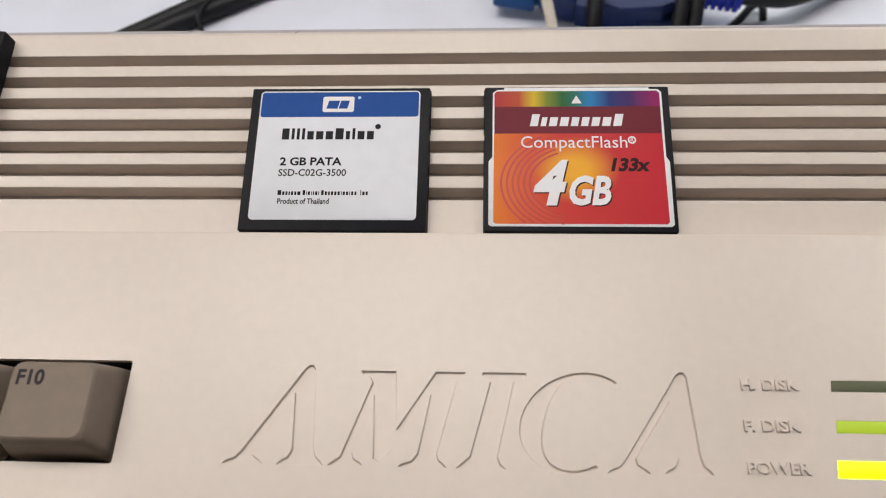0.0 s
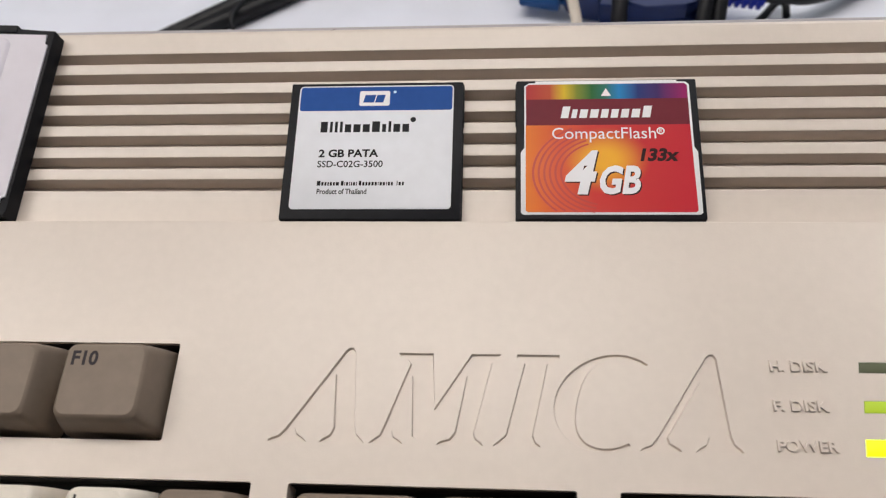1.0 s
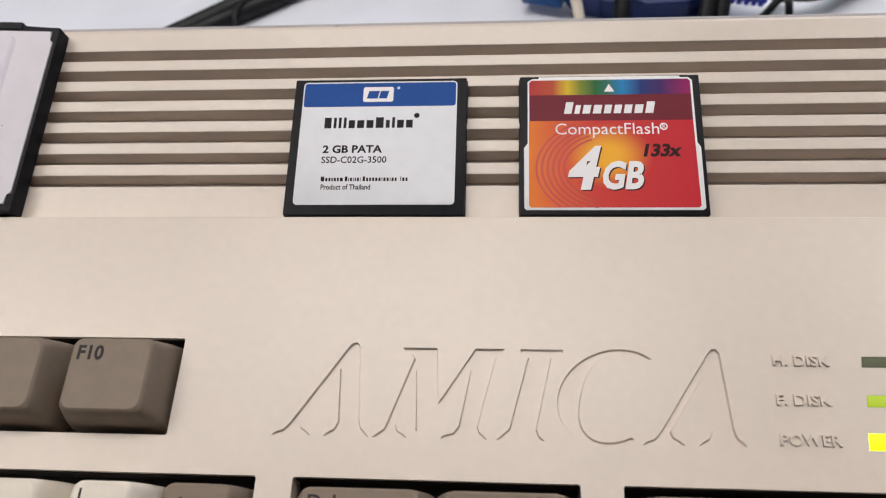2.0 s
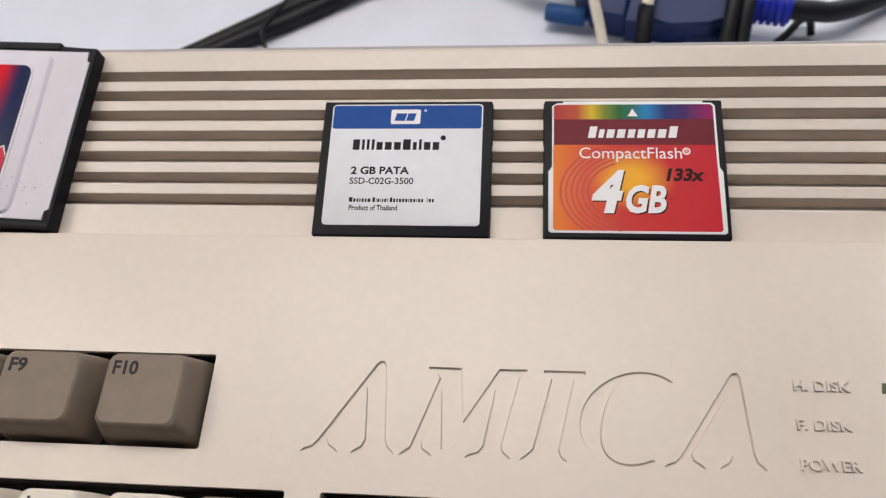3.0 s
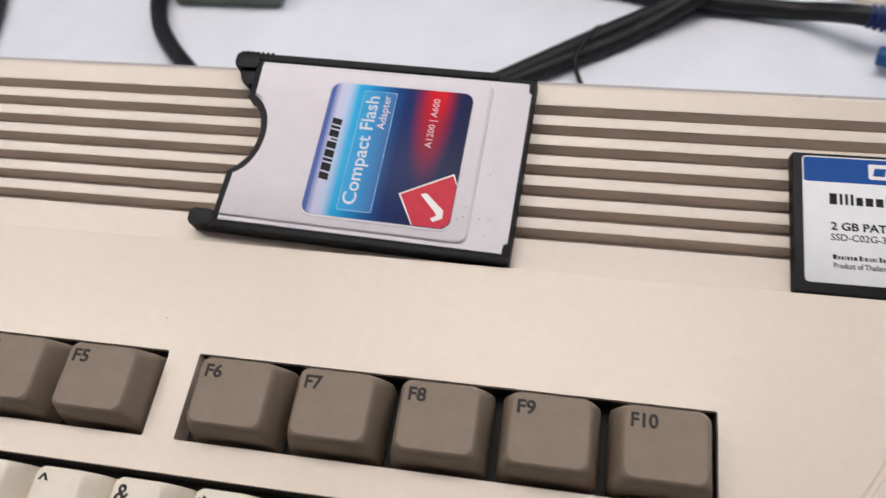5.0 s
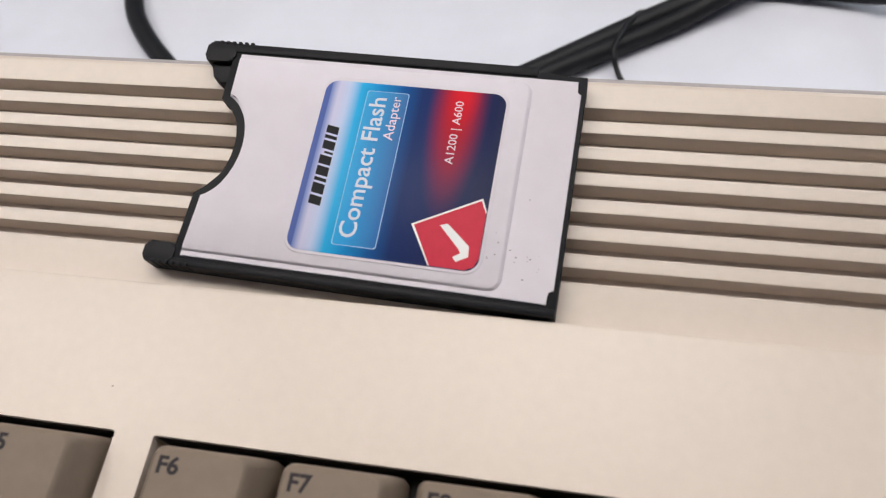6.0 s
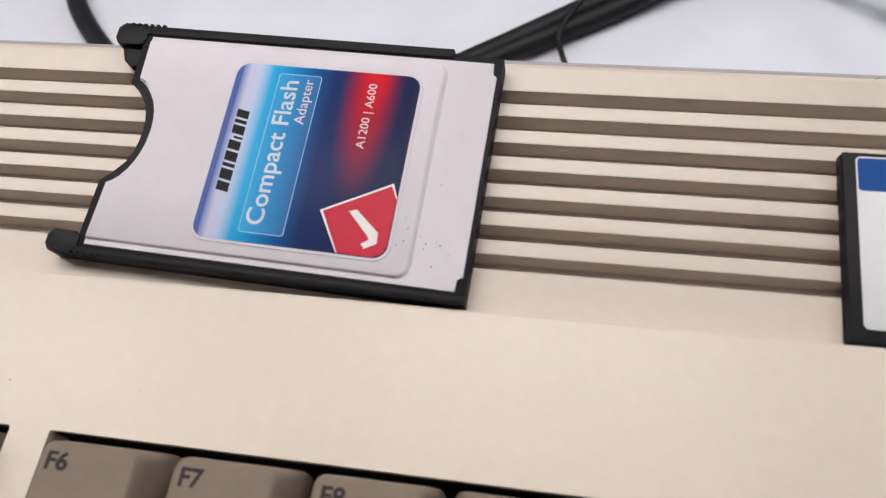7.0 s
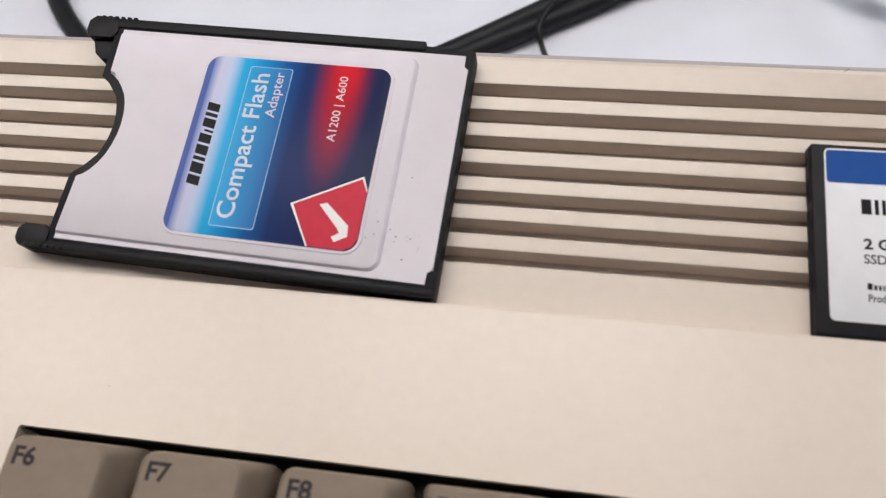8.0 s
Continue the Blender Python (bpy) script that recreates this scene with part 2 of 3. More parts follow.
# ---- the room ----
def build_room():
    x0, x1, y0, y1, z0, z1 = -2.6, 3.0, -2.4, 3.1, -0.74, 1.95
    k = 1000

    def slab(name, a, b, c, d, e, f, mat):
        return tagged(part(name, box(bmesh.new(), a * k, b * k, c * k, d * k, e * k, f * k), mat), kind="structure")

    tagged(slab("floor", x0, x1, y0, y1, z0 - 0.1, z0, FLOOR), "dark grey carpet floor of the room", "floor")
    tagged(slab("ceiling", x0, x1, y0, y1, z1, z1 + 0.1, CEILING), "unseen dimmed blue-grey ceiling of the room", "ceiling")
    tagged(slab("wall_west", x0 - 0.12, x0, y0 - 0.12, y1 + 0.12, z0 - 0.1, z1 + 0.1, WALL), "unseen dimmed blue-grey wall", "wall")
    tagged(slab("wall_east", x1, x1 + 0.12, y0 - 0.12, y1 + 0.12, z0 - 0.1, z1 + 0.1, WALL), "unseen dimmed blue-grey wall", "wall")
    tagged(slab("wall_south", x0, x1, y0 - 0.12, y0, z0 - 0.1, z1 + 0.1, WALL_DARK), "unseen near-black wall that cuts the light from the front", "wall")
    bm = bmesh.new()
    wx0, wx1, wz0, wz1 = 0.8, 2.6, 0.5, 1.8
    for a, b, e, f in ((x0, wx0, z0 - 0.1, z1 + 0.1), (wx1, x1, z0 - 0.1, z1 + 0.1), (wx0, wx1, z0 - 0.1, wz0), (wx0, wx1, wz1, z1 + 0.1)):
        box(bm, a * k, b * k, y1 * k, (y1 + 0.12) * k, e * k, f * k)
    tagged(part("wall_north", bm, WALL), "unseen dimmed blue-grey wall with a window", "wall", kind="structure")
    # Unseen window, added to hold the fill lamp.
    win = thing("added_window", pose((wx0 + wx1) / 2, y1 + 0.06, wz0), "unseen white framed window added for the fill lamp", "window", kind="structure")
    h, w = (wz1 - wz0) * k, (wx1 - wx0) * k
    bm = bmesh.new()
    for a, b, e, f in ((-w / 2, w / 2, 0, 50), (-w / 2, w / 2, h - 50, h), (-w / 2, -w / 2 + 50, 50, h - 50), (w / 2 - 50, w / 2, 50, h - 50), (-25, 25, 50, h - 50)):
        box(bm, a, b, -25, 25, e, f)
    part("window_frame", bm, FRAME_WHITE, win)
    for a, b in ((-w / 2 + 50, -25), (25, w / 2 - 50)):
        part("pane", box(bmesh.new(), a, b, -3, 3, 50, h - 50), GLASS, win).visible_shadow = False


def build_ceiling_light(x, y, half):
    lampo = thing("ceiling_light", pose(x, y, 1.95), "flush white ceiling light panel, switched on" if half > 400 else "small square ceiling light panel, switched on", "ceiling light", "ceiling lights")
    bm = bmesh.new()
    for a, b, c, d in ((-half - 30, half + 30, -330, -300), (-half - 30, half + 30, 300, 330), (-half - 30, -half, -300, 300), (half, half + 30, -300, 300)):
        box(bm, a, b, c, d, -30, 0)
    part("frame", bm, FRAME_WHITE, lampo)
    part("diffuser", box(bmesh.new(), -half, half, -300, 300, -22, -6), DIFFUSER, lampo)


def build_table():
    desk = thing("table", pose(0, 0, 0), "white laminate table top with slim metal legs", "table")
    part("tabletop", box(bmesh.new(), -900, 800, -330, 470, -25, 0, 2), TABLE, desk)
    for x in (-860, 760):
        for y in (-290, 430):
            part("leg", box(bmesh.new(), x - 20, x + 20, y - 20, y + 20, -740, -25, 2), WOOD_LEG, desk)


build_room()
for at in ((-1.5, 0.25, 600), (-0.15, 0.4, 600), (1.2, 0.60, 300)):
    build_ceiling_light(*at)
build_table()

# ---- the computer ----
VENT_Z, VENT_SLOPE = -3.16, 0.13
X0, X1 = -302.0, 168.0
BACK = 55.2


def vent_z(y):
    return VENT_Z + VENT_SLOPE * y


def under(y):
    """The table's plane in the computer's frame."""
    return (-60.0 - y * math.sin(radians(9))) / math.cos(radians(9))


def case_profile():
    front = -186.0
    p = [(front, under(front) + 0.6), (front, -6.0)]
    p += [(front + 6 - 6 * math.cos(radians(a)), -6 + 6 * math.sin(radians(a))) for a in (22, 45, 68, 90)]
    p += [(-0.5, 0.0), (-0.18, -0.09), (-0.03, -0.4), (0.0, vent_z(0) + 0.3), (0.3, vent_z(0))]
    for k in range(6, -1, -1):
        near, far = 9.457 + 5.961 * k, 9.457 + 5.961 * k + 2.925
        p += [(q, z) for q, z in (
            (near - 0.25, vent_z(near)), (near - 0.04, vent_z(near) - 0.1), (near + 0.12, vent_z(near) - 0.4), (near - 0.3, vent_z(near) - 4.2),
            (far + 0.05, vent_z(far) - 4.2), (far + 0.0, vent_z(far) - 0.25), (far + 0.06, vent_z(far) - 0.06), (far + 0.22, vent_z(far)))]
    body = p[11:]
    groups = [body[i:i + 8] for i in range(0, len(body), 8)][::-1]
    p = p[:11] + [q for g in groups for q in g]
    p += [(BACK - 1.6, vent_z(BACK)), (BACK - 0.7, vent_z(BACK) - 0.2), (BACK - 0.15, vent_z(BACK) - 0.75), (BACK, vent_z(BACK) - 1.6)]
    p += [(BACK + 0.6, -20.0), (BACK + 0.6, under(BACK) + 0.6)]
    return p


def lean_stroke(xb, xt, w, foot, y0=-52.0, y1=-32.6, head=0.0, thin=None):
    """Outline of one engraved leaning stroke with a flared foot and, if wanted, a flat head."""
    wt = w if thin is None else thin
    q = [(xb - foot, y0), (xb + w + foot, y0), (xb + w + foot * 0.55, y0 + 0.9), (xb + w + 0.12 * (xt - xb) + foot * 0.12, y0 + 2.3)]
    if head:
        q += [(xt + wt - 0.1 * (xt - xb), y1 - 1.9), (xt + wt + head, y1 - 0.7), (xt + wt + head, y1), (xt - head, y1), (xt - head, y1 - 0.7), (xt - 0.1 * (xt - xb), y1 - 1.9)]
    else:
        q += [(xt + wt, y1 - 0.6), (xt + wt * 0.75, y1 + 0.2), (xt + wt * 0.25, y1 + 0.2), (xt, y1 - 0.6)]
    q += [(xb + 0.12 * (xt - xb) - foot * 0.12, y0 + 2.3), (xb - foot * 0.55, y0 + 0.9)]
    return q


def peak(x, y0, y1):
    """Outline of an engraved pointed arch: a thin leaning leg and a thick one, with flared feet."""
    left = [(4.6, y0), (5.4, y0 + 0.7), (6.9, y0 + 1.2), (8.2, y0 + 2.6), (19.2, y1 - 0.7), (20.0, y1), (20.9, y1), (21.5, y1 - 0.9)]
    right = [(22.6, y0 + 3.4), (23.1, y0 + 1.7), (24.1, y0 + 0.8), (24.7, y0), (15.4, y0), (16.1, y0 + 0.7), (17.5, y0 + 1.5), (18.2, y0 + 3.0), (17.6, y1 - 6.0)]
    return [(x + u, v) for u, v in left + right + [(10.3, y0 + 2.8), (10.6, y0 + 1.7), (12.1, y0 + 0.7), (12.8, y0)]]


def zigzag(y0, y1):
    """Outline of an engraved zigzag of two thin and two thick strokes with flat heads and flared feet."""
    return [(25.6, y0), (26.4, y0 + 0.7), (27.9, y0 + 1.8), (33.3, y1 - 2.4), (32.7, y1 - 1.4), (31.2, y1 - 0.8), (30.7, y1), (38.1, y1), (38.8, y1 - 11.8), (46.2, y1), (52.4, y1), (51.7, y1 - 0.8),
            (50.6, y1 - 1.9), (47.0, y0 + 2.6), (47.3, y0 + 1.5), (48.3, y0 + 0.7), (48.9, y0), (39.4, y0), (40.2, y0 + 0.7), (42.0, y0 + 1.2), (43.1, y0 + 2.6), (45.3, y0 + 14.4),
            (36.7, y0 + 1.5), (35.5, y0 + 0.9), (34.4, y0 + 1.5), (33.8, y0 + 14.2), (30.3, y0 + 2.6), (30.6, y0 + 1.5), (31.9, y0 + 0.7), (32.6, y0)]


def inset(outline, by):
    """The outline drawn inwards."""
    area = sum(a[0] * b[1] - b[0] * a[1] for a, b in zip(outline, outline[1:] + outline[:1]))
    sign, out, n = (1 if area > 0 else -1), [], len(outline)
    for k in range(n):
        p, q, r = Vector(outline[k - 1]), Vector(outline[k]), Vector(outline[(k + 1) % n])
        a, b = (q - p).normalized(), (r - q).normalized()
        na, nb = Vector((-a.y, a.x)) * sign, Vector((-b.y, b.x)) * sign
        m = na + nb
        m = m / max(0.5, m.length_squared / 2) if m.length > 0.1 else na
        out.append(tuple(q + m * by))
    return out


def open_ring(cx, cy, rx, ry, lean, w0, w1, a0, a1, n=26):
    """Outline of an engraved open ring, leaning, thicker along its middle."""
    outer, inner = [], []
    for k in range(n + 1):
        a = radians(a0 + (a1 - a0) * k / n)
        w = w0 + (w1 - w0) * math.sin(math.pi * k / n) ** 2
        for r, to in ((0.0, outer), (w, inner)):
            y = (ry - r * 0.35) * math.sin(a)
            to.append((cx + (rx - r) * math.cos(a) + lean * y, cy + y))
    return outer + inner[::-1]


KEY_Y, ROW_Y = -41.3, -70.9
OPENINGS = [(-196.0, -146.4, -51.9, -30.7), (-138.5, -17.5, -51.9, -30.7), (-222.0, 2.7, -81.0, -59.6), (10.2, 67.2, -81.0, -59.6), (75.4, 156.0, -81.0, -59.6)]


def build_case(parent):
    bm = bmesh.new()
    prof = case_profile()
    loft(bm, [[(x, y, z) for y, z in prof] for x in (X0, X1)])
    bmesh.ops.recalc_face_normals(bm, faces=bm.faces)
    shell = part("top_shell", bm, BEIGE, parent, "beige slotted plastic casing", smooth=0)
    cut = bmesh.new()
    for x0, x1, y0, y1 in OPENINGS:
        prism(cut, rounded(x0, x1, y0, y1, 0.5, 2), -12.0, 3.0)
    # The last slot is taller, to take in the power light's bloom.
    for x, y0, y1 in ((124.5, -35.0, -32.7), (124.0, -43.2, -40.7), (122.8, -51.7, -48.4)):
        prism(cut, [(x - 0.2, y0), (152, y0), (152, y1), (x + 0.2, y1)], -1.0, 3.0)
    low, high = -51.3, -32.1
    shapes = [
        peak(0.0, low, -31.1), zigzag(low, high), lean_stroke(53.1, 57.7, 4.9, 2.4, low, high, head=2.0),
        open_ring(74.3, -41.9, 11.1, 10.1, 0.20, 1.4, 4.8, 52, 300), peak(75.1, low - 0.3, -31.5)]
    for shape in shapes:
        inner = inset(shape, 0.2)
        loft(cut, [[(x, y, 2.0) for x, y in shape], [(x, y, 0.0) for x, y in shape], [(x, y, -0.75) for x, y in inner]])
    tool = part("tool", cut, BEIGE, parent, smooth=0)
    mod = shell.modifiers.new("cut", "BOOLEAN")
    mod.object, mod.operation, mod.solver, mod.use_self = tool, "DIFFERENCE", "EXACT", True
    dg = bpy.context.evaluated_depsgraph_get()
    me = bpy.data.meshes.new_from_object(shell.evaluated_get(dg))
    shell.modifiers.clear()
    shell.data = me
    me.shade_smooth()
    me.set_sharp_from_angle(angle=radians(10))
    bpy.data.objects.remove(tool)
    return shell


def key_mesh(w, d, tw, td, top, shift=0.3, low=-7.0):
    """A key cap: sloping sides, rounded corners, a shallow dish on top."""
    bm = bmesh.new()

    def ring(hw, hd, z, r, dy):
        return [(x, y + dy, z) for x, y in rounded(-hw, hw, -hd, hd, r, 4)]

    rings = [ring(w / 2, d / 2, low, 1.2, 0), ring(w / 2, d / 2, low + 3.0, 1.2, 0)]
    for f in (0.35, 0.7, 0.93):
        e = f ** 1.25
        z = low + 3.0 + (top - low - 3.0) * f
        rings.append(ring(w / 2 + (tw / 2 - w / 2) * e, d / 2 + (td / 2 - d / 2) * e, z, 1.4 + 0.8 * f, shift * f))
    rings += [ring(tw / 2 - 0.2, td / 2 - 0.2, top - 0.2, 2.3, shift), ring(tw / 2 - 0.55, td / 2 - 0.55, top, 2.0, shift),
              ring(tw * 0.32, td * 0.32, top - 0.03, 1.2, shift), ring(tw * 0.12, td * 0.12, top - 0.05, 0.6, shift)]
    return loft(bm, rings)


def build_keys(parent):
    first = part("key", key_mesh(21.9, 18.8, 17.4, 15.5, 8.0, -0.2, -5.6), KEY_GREY, parent, "grey function key")
    first.location = (-29.3 * MM, KEY_Y * MM, 0)
    spots = [("F9", -53.1), ("F8", -76.95), ("F7", -100.75), ("F6", -124.6), ("F5", -158.2), ("F4", -182.0)]
    keys = [("F10", first)]
    for name, x in spots:
        k = new("key", first.data)
        k.parent = parent
        k.location = (x * MM, KEY_Y * MM, 0)
        keys.append((name, tagged(k, "grey function key")))
    for name, k in keys:
        w = 5.6 if name == "F10" else 4.0
        part("legend", lettering(name, -7.2, 2.8, w, 3.2, 7.95, 0.08, heavy=0.03), INK, k, "dark printed legend", smooth=0)
    white = None
    signs = [("%", "5", -178.0), ("^", "6", -159.0), ("&", "7", -139.9), ("*", "8", -120.9), ("(", "9", -101.9), (")", "0", -82.9), ("", "-", -63.8), ("+", "=", -44.8), ("|", "", -25.8)]
    top = 6.0
    for sign, digit, x in signs:
        if white is None:
            white = k = part("key", key_mesh(18.6, 18.4, 11.6, 15.0, top, 1.0), KEY_WHITE, parent, "ivory number key")
        else:
            k = tagged(new("key", white.data), "ivory number key")
            k.parent = parent
        k.location = (x * MM, ROW_Y * MM, 0)
        if sign:
            w, h = (2.6, 1.6) if sign == "^" else (1.3, 4.2) if sign in "()" else (0.5, 3.4) if sign == "|" else (2.6, 2.6) if sign in "*+" else (3.4, 4.0)
            part("legend", lettering(sign, -4.9 + (0.6 if sign in "()|" else 0), 7.0 - h, w, h, top - 0.05, 0.08, heavy=0.02), INK, k, "dark printed sign", smooth=0)
        if digit:
            part("legend", lettering(digit, -4.9, -4.8, 2.4, 0.5 if digit in "-" else 1.2 if digit == "=" else 3.6, top - 0.07, 0.08, heavy=0.02), INK, k, "dark printed digit", smooth=0)
    for x, w in ((-6.8, 18.0),):
        k = part("key", key_mesh(w, 18.4, 13.0, 15.2, top, 0.9), KEY_GREY, parent, "grey erase key")
        k.location = (x * MM, ROW_Y * MM, 0)
        part("legend", prism(bmesh.new(), [(-4.9, 4.6), (-2.6, 6.0), (-2.6, 5.0), (2.0, 5.0), (2.0, 4.2), (-2.6, 4.2), (-2.6, 3.2)], top - 0.05, top + 0.03), INK, k, "dark printed arrow", smooth=0)
    for name, x in (("Del", 25.0), ("Help", 52.6)):
        k = part("key", key_mesh(27.4, 18.4, 23.0, 15.2, top, 0.9), KEY_GREY, parent, "wide grey key")
        k.location = (x * MM, ROW_Y * MM, 0)
        part("legend", lettering(name, -9.8, 4.3, 5.4, 2.8, top - 0.05, 0.08, heavy=0.02), INK, k, "dark printed word", smooth=0)
    pad = None
    for x in (86.0, 105.0, 124.0, 143.0):
        if pad is None:
            pad = k = part("key", key_mesh(18.4, 18.4, 13.2, 15.2, top, 0.9), KEY_GREY, parent, "grey keypad key")
        else:
            k = tagged(new("key", pad.data), "grey keypad key")
            k.parent = parent
        k.location = (x * MM, ROW_Y * MM, 0)


SPECKS = [(-150.1, -22.5, 0.14), (-118.5, 0.3, 0.2), (-145.0, 0.3, 0.14), (-45.4, 0.3, 0.18), (-14.1, 0.3, 0.15), (-123.9, -22.0, 0.08)]


def build_computer():
    pc = thing("home_computer", CASE, "beige slab-shaped home computer with built-in keyboard on the table", "computer")
    build_case(pc)
    build_keys(pc)
    for x0, x1, y0, y1 in OPENINGS:
        part("keyboard_plate", box(bmesh.new(), x0 + 0.1, x1 - 0.1, y0 + 0.1, y1 - 0.1, -11.99, -6.5), DARK, pc, "black plate under the keys", smooth=0)
        # Black liners put the shade on the back and right walls into colour.
        part("shade_liner", box(bmesh.new(), x0 + 0.3, x1 - 0.02, y1 - 0.25, y1 - 0.02, -6.4, -1.3), DARK, pc, "black liner for the shade behind the keys", smooth=0)
        part("shade_liner", box(bmesh.new(), x1 - 0.25, x1 - 0.02, y0 + 0.3, y1 - 0.3, -6.4, -1.6), DARK, pc, "black liner for the shade beside the keys", smooth=0)
    # The power light's shape includes its glow, so it is the tallest.
    for x, y0, y1, mat, what in ((124.5, -35.0, -32.7, LED_OFF, "unlit dark green indicator"), (124.0, -43.2, -40.7, LED_DISK, "dimly lit green indicator"), (122.8, -51.7, -48.4, LED_POWER, "brightly lit yellow-green indicator, its glow built into its height")):
        part("indicator_light", prism(bmesh.new(), [(x - 0.1, y0 + 0.05), (151.9, y0 + 0.05), (151.9, y1 - 0.05), (x + 0.25, y1 - 0.05)], -0.95, 0.05, 0.1), mat, pc, what)
    for word, x, y, w in (("H. DISK", 106.9, -35.0, 11.2), ("F. DISK", 106.5, -43.2, 10.7), ("POWER", 106.1, -51.2, 11.6)):
        part("raised_word", lettering(word, x, y, w, 2.3, -0.02, 0.58, heavy=0.02), BEIGE, pc, "raised beige word", smooth=0)
    bm = box(bmesh.new(), X0 + 12, X1 - 12, BACK + 0.5, BACK + 1.7, -14, vent_z(BACK) - 1.6, 0.3)
    part("rear_strip", bm, STRIP_GREY, pc, "grey strip along the back edge")
    for x, y, r in SPECKS:
        z = 0.004 if y < 0 else vent_z(y) + 0.004
        part("speck", prism(bmesh.new(), [(x + 1.6 * r * math.cos(a * 1.05), y + 0.8 * r * math.sin(a * 1.05)) for a in range(6)], z - 0.02, z + 0.01), SPECK, pc, "small brown speck of dirt", smooth=0)
    for x, y, turn, n in ((6.0, 53.0, 35, 3.4), (8.5, 52.6, 28, 2.2)):
        z, c, d = vent_z(y) + 0.004, math.cos(radians(turn)), math.sin(radians(turn))
        part("scratch", prism(bmesh.new(), [(x, y), (x + n * c, y + n * d), (x + n * c - 0.1 * d, y + n * d + 0.1 * c), (x - 0.1 * d, y + 0.1 * c)], z + 0.13 * 0.5, z + 0.13 * n * d * 0.5 + 0.02), SPECK, pc, "thin scratch", smooth=0)
    return pc


# ---- the cards lying on the vents ----
def on_vents(x, y, turn):
    lift = vent_z(y) + 0.02
    return CASE @ pose(x * MM, y * MM, lift * MM, math.degrees(math.atan(VENT_SLOPE)), 0, 0) @ pose(0, 0, 0, 0, 0, turn)


def card_body(parent):
    """The black frame of a memory card: side rails with slots, a back edge that holds the socket strip."""
    out = [(0.25, 0), (42.55, 0), (42.8, 0.25), (42.8, 36.15), (42.55, 36.4), (38.2, 36.4), (38.2, 36.0), (4.6, 36.0), (4.6, 36.4), (0.25, 36.4), (0, 36.15), (0, 0.25)]
    part("frame", prism(bmesh.new(), out, 0.0, 3.2, 0.25), BLACK, parent, "black plastic frame")
    for x0, x1 in ((-0.18, 0.35), (42.45, 42.98)):
        part("side_rail", box(bmesh.new(), x0, x1, 0.2, 23.5, 0.2, 1.1, 0.15), BLACK, parent)
        part("side_rail", box(bmesh.new(), x0, x1, 25.2, 36.2, 0.2, 2.2, 0.15), BLACK, parent)


def build_white_card():
    c = thing("memory_card", on_vents(0.0, 0.62, 0.0), "black memory card with white and blue label, lying on vents", "memory card", "cards on the computer")
    card_body(c)
    part("label", prism(bmesh.new(), rounded(2.2, 40.5, 2.6, 35.5, 1.0), 3.15, 3.30, 0.05), PAPER, c, "white paper label with black print")
    top = 3.31
    part("blue_band", prism(bmesh.new(), rounded(2.5, 40.2, 28.6, 35.2, 0.7), 3.2, top), BLUE_INK, c, "blue printed band", smooth=0)
    part("badge", prism(bmesh.new(), rounded(17.3, 24.8, 29.9, 34.0, 0.5), top - 0.05, top + 0.03), WHITE_INK, c, "white badge on the blue band", smooth=0)
    word_blocks(c, BLUE_INK, 18.2, 30.8, 5.0, 2.1, (1.3, 1.0), top, 0.05, 0.25, (0, 1), 0.12)
    word_blocks(c, TEXT_BLACK, 8.2, 22.7, 21.7, 2.9, (0.9, 0.35, 0.35, 0.35, 0.8, 0.9, 0.9, 1.0, 0.5, 0.35, 0.85, 0.85), top, 0.03, 0.0, (0, 1, 2, 3, 7, 9), 0.3)
    bm = bmesh.new()
    prism(bm, [(30.8 + 0.7 * math.cos(radians(a)), 26.0 + 0.7 * math.sin(radians(a))) for a in range(0, 360, 30)], top, top + 0.03)
    part("printed_dot", bm, TEXT_BLACK, c, smooth=0)
    part("printed_line", lettering("2 GB PATA", 8.3, 16.0, 14.5, 2.1, top, 0.03, heavy=0.03), TEXT_BLACK, c, "black line", smooth=0)
    part("printed_line", lettering("SSD-C02G-3500", 8.2, 13.35, 15.8, 1.75, top, 0.03, heavy=0.012), TEXT_BLACK, c, "thin black line", smooth=0)
    for x, w, widths in ((8.5, 5.3, (1.3, 0.8, 0.7, 0.5, 0.8, 0.7, 1.1)), (14.3, 3.8, (1.0, 0.3, 0.8, 0.3, 0.5, 0.8, 0.3)), (18.6, 8.1, (0.9, 0.8, 0.7, 0.8, 0.8, 0.8, 0.3, 0.8, 0.8, 0.3, 0.8, 0.7)), (27.6, 1.7, (0.3, 0.8, 0.7))):
        word_blocks(c, TEXT_BLACK, x, 8.6, w, 1.2, widths, top, 0.03, 0.0, (0,), 0.4)
    part("printed_line", lettering("Product of Thailand", 8.6, 6.4, 11.9, 1.4, top, 0.03, heavy=0.02), TEXT_BLACK, c, "small black line", smooth=0)
    part("printed_dot", prism(bmesh.new(), [(26.0 + 0.38 * math.cos(radians(a)), 33.7 + 0.38 * math.sin(radians(a))) for a in range(0, 360, 30)], top, top + 0.03), PALE_INK, c, "pale blue dot", smooth=0)


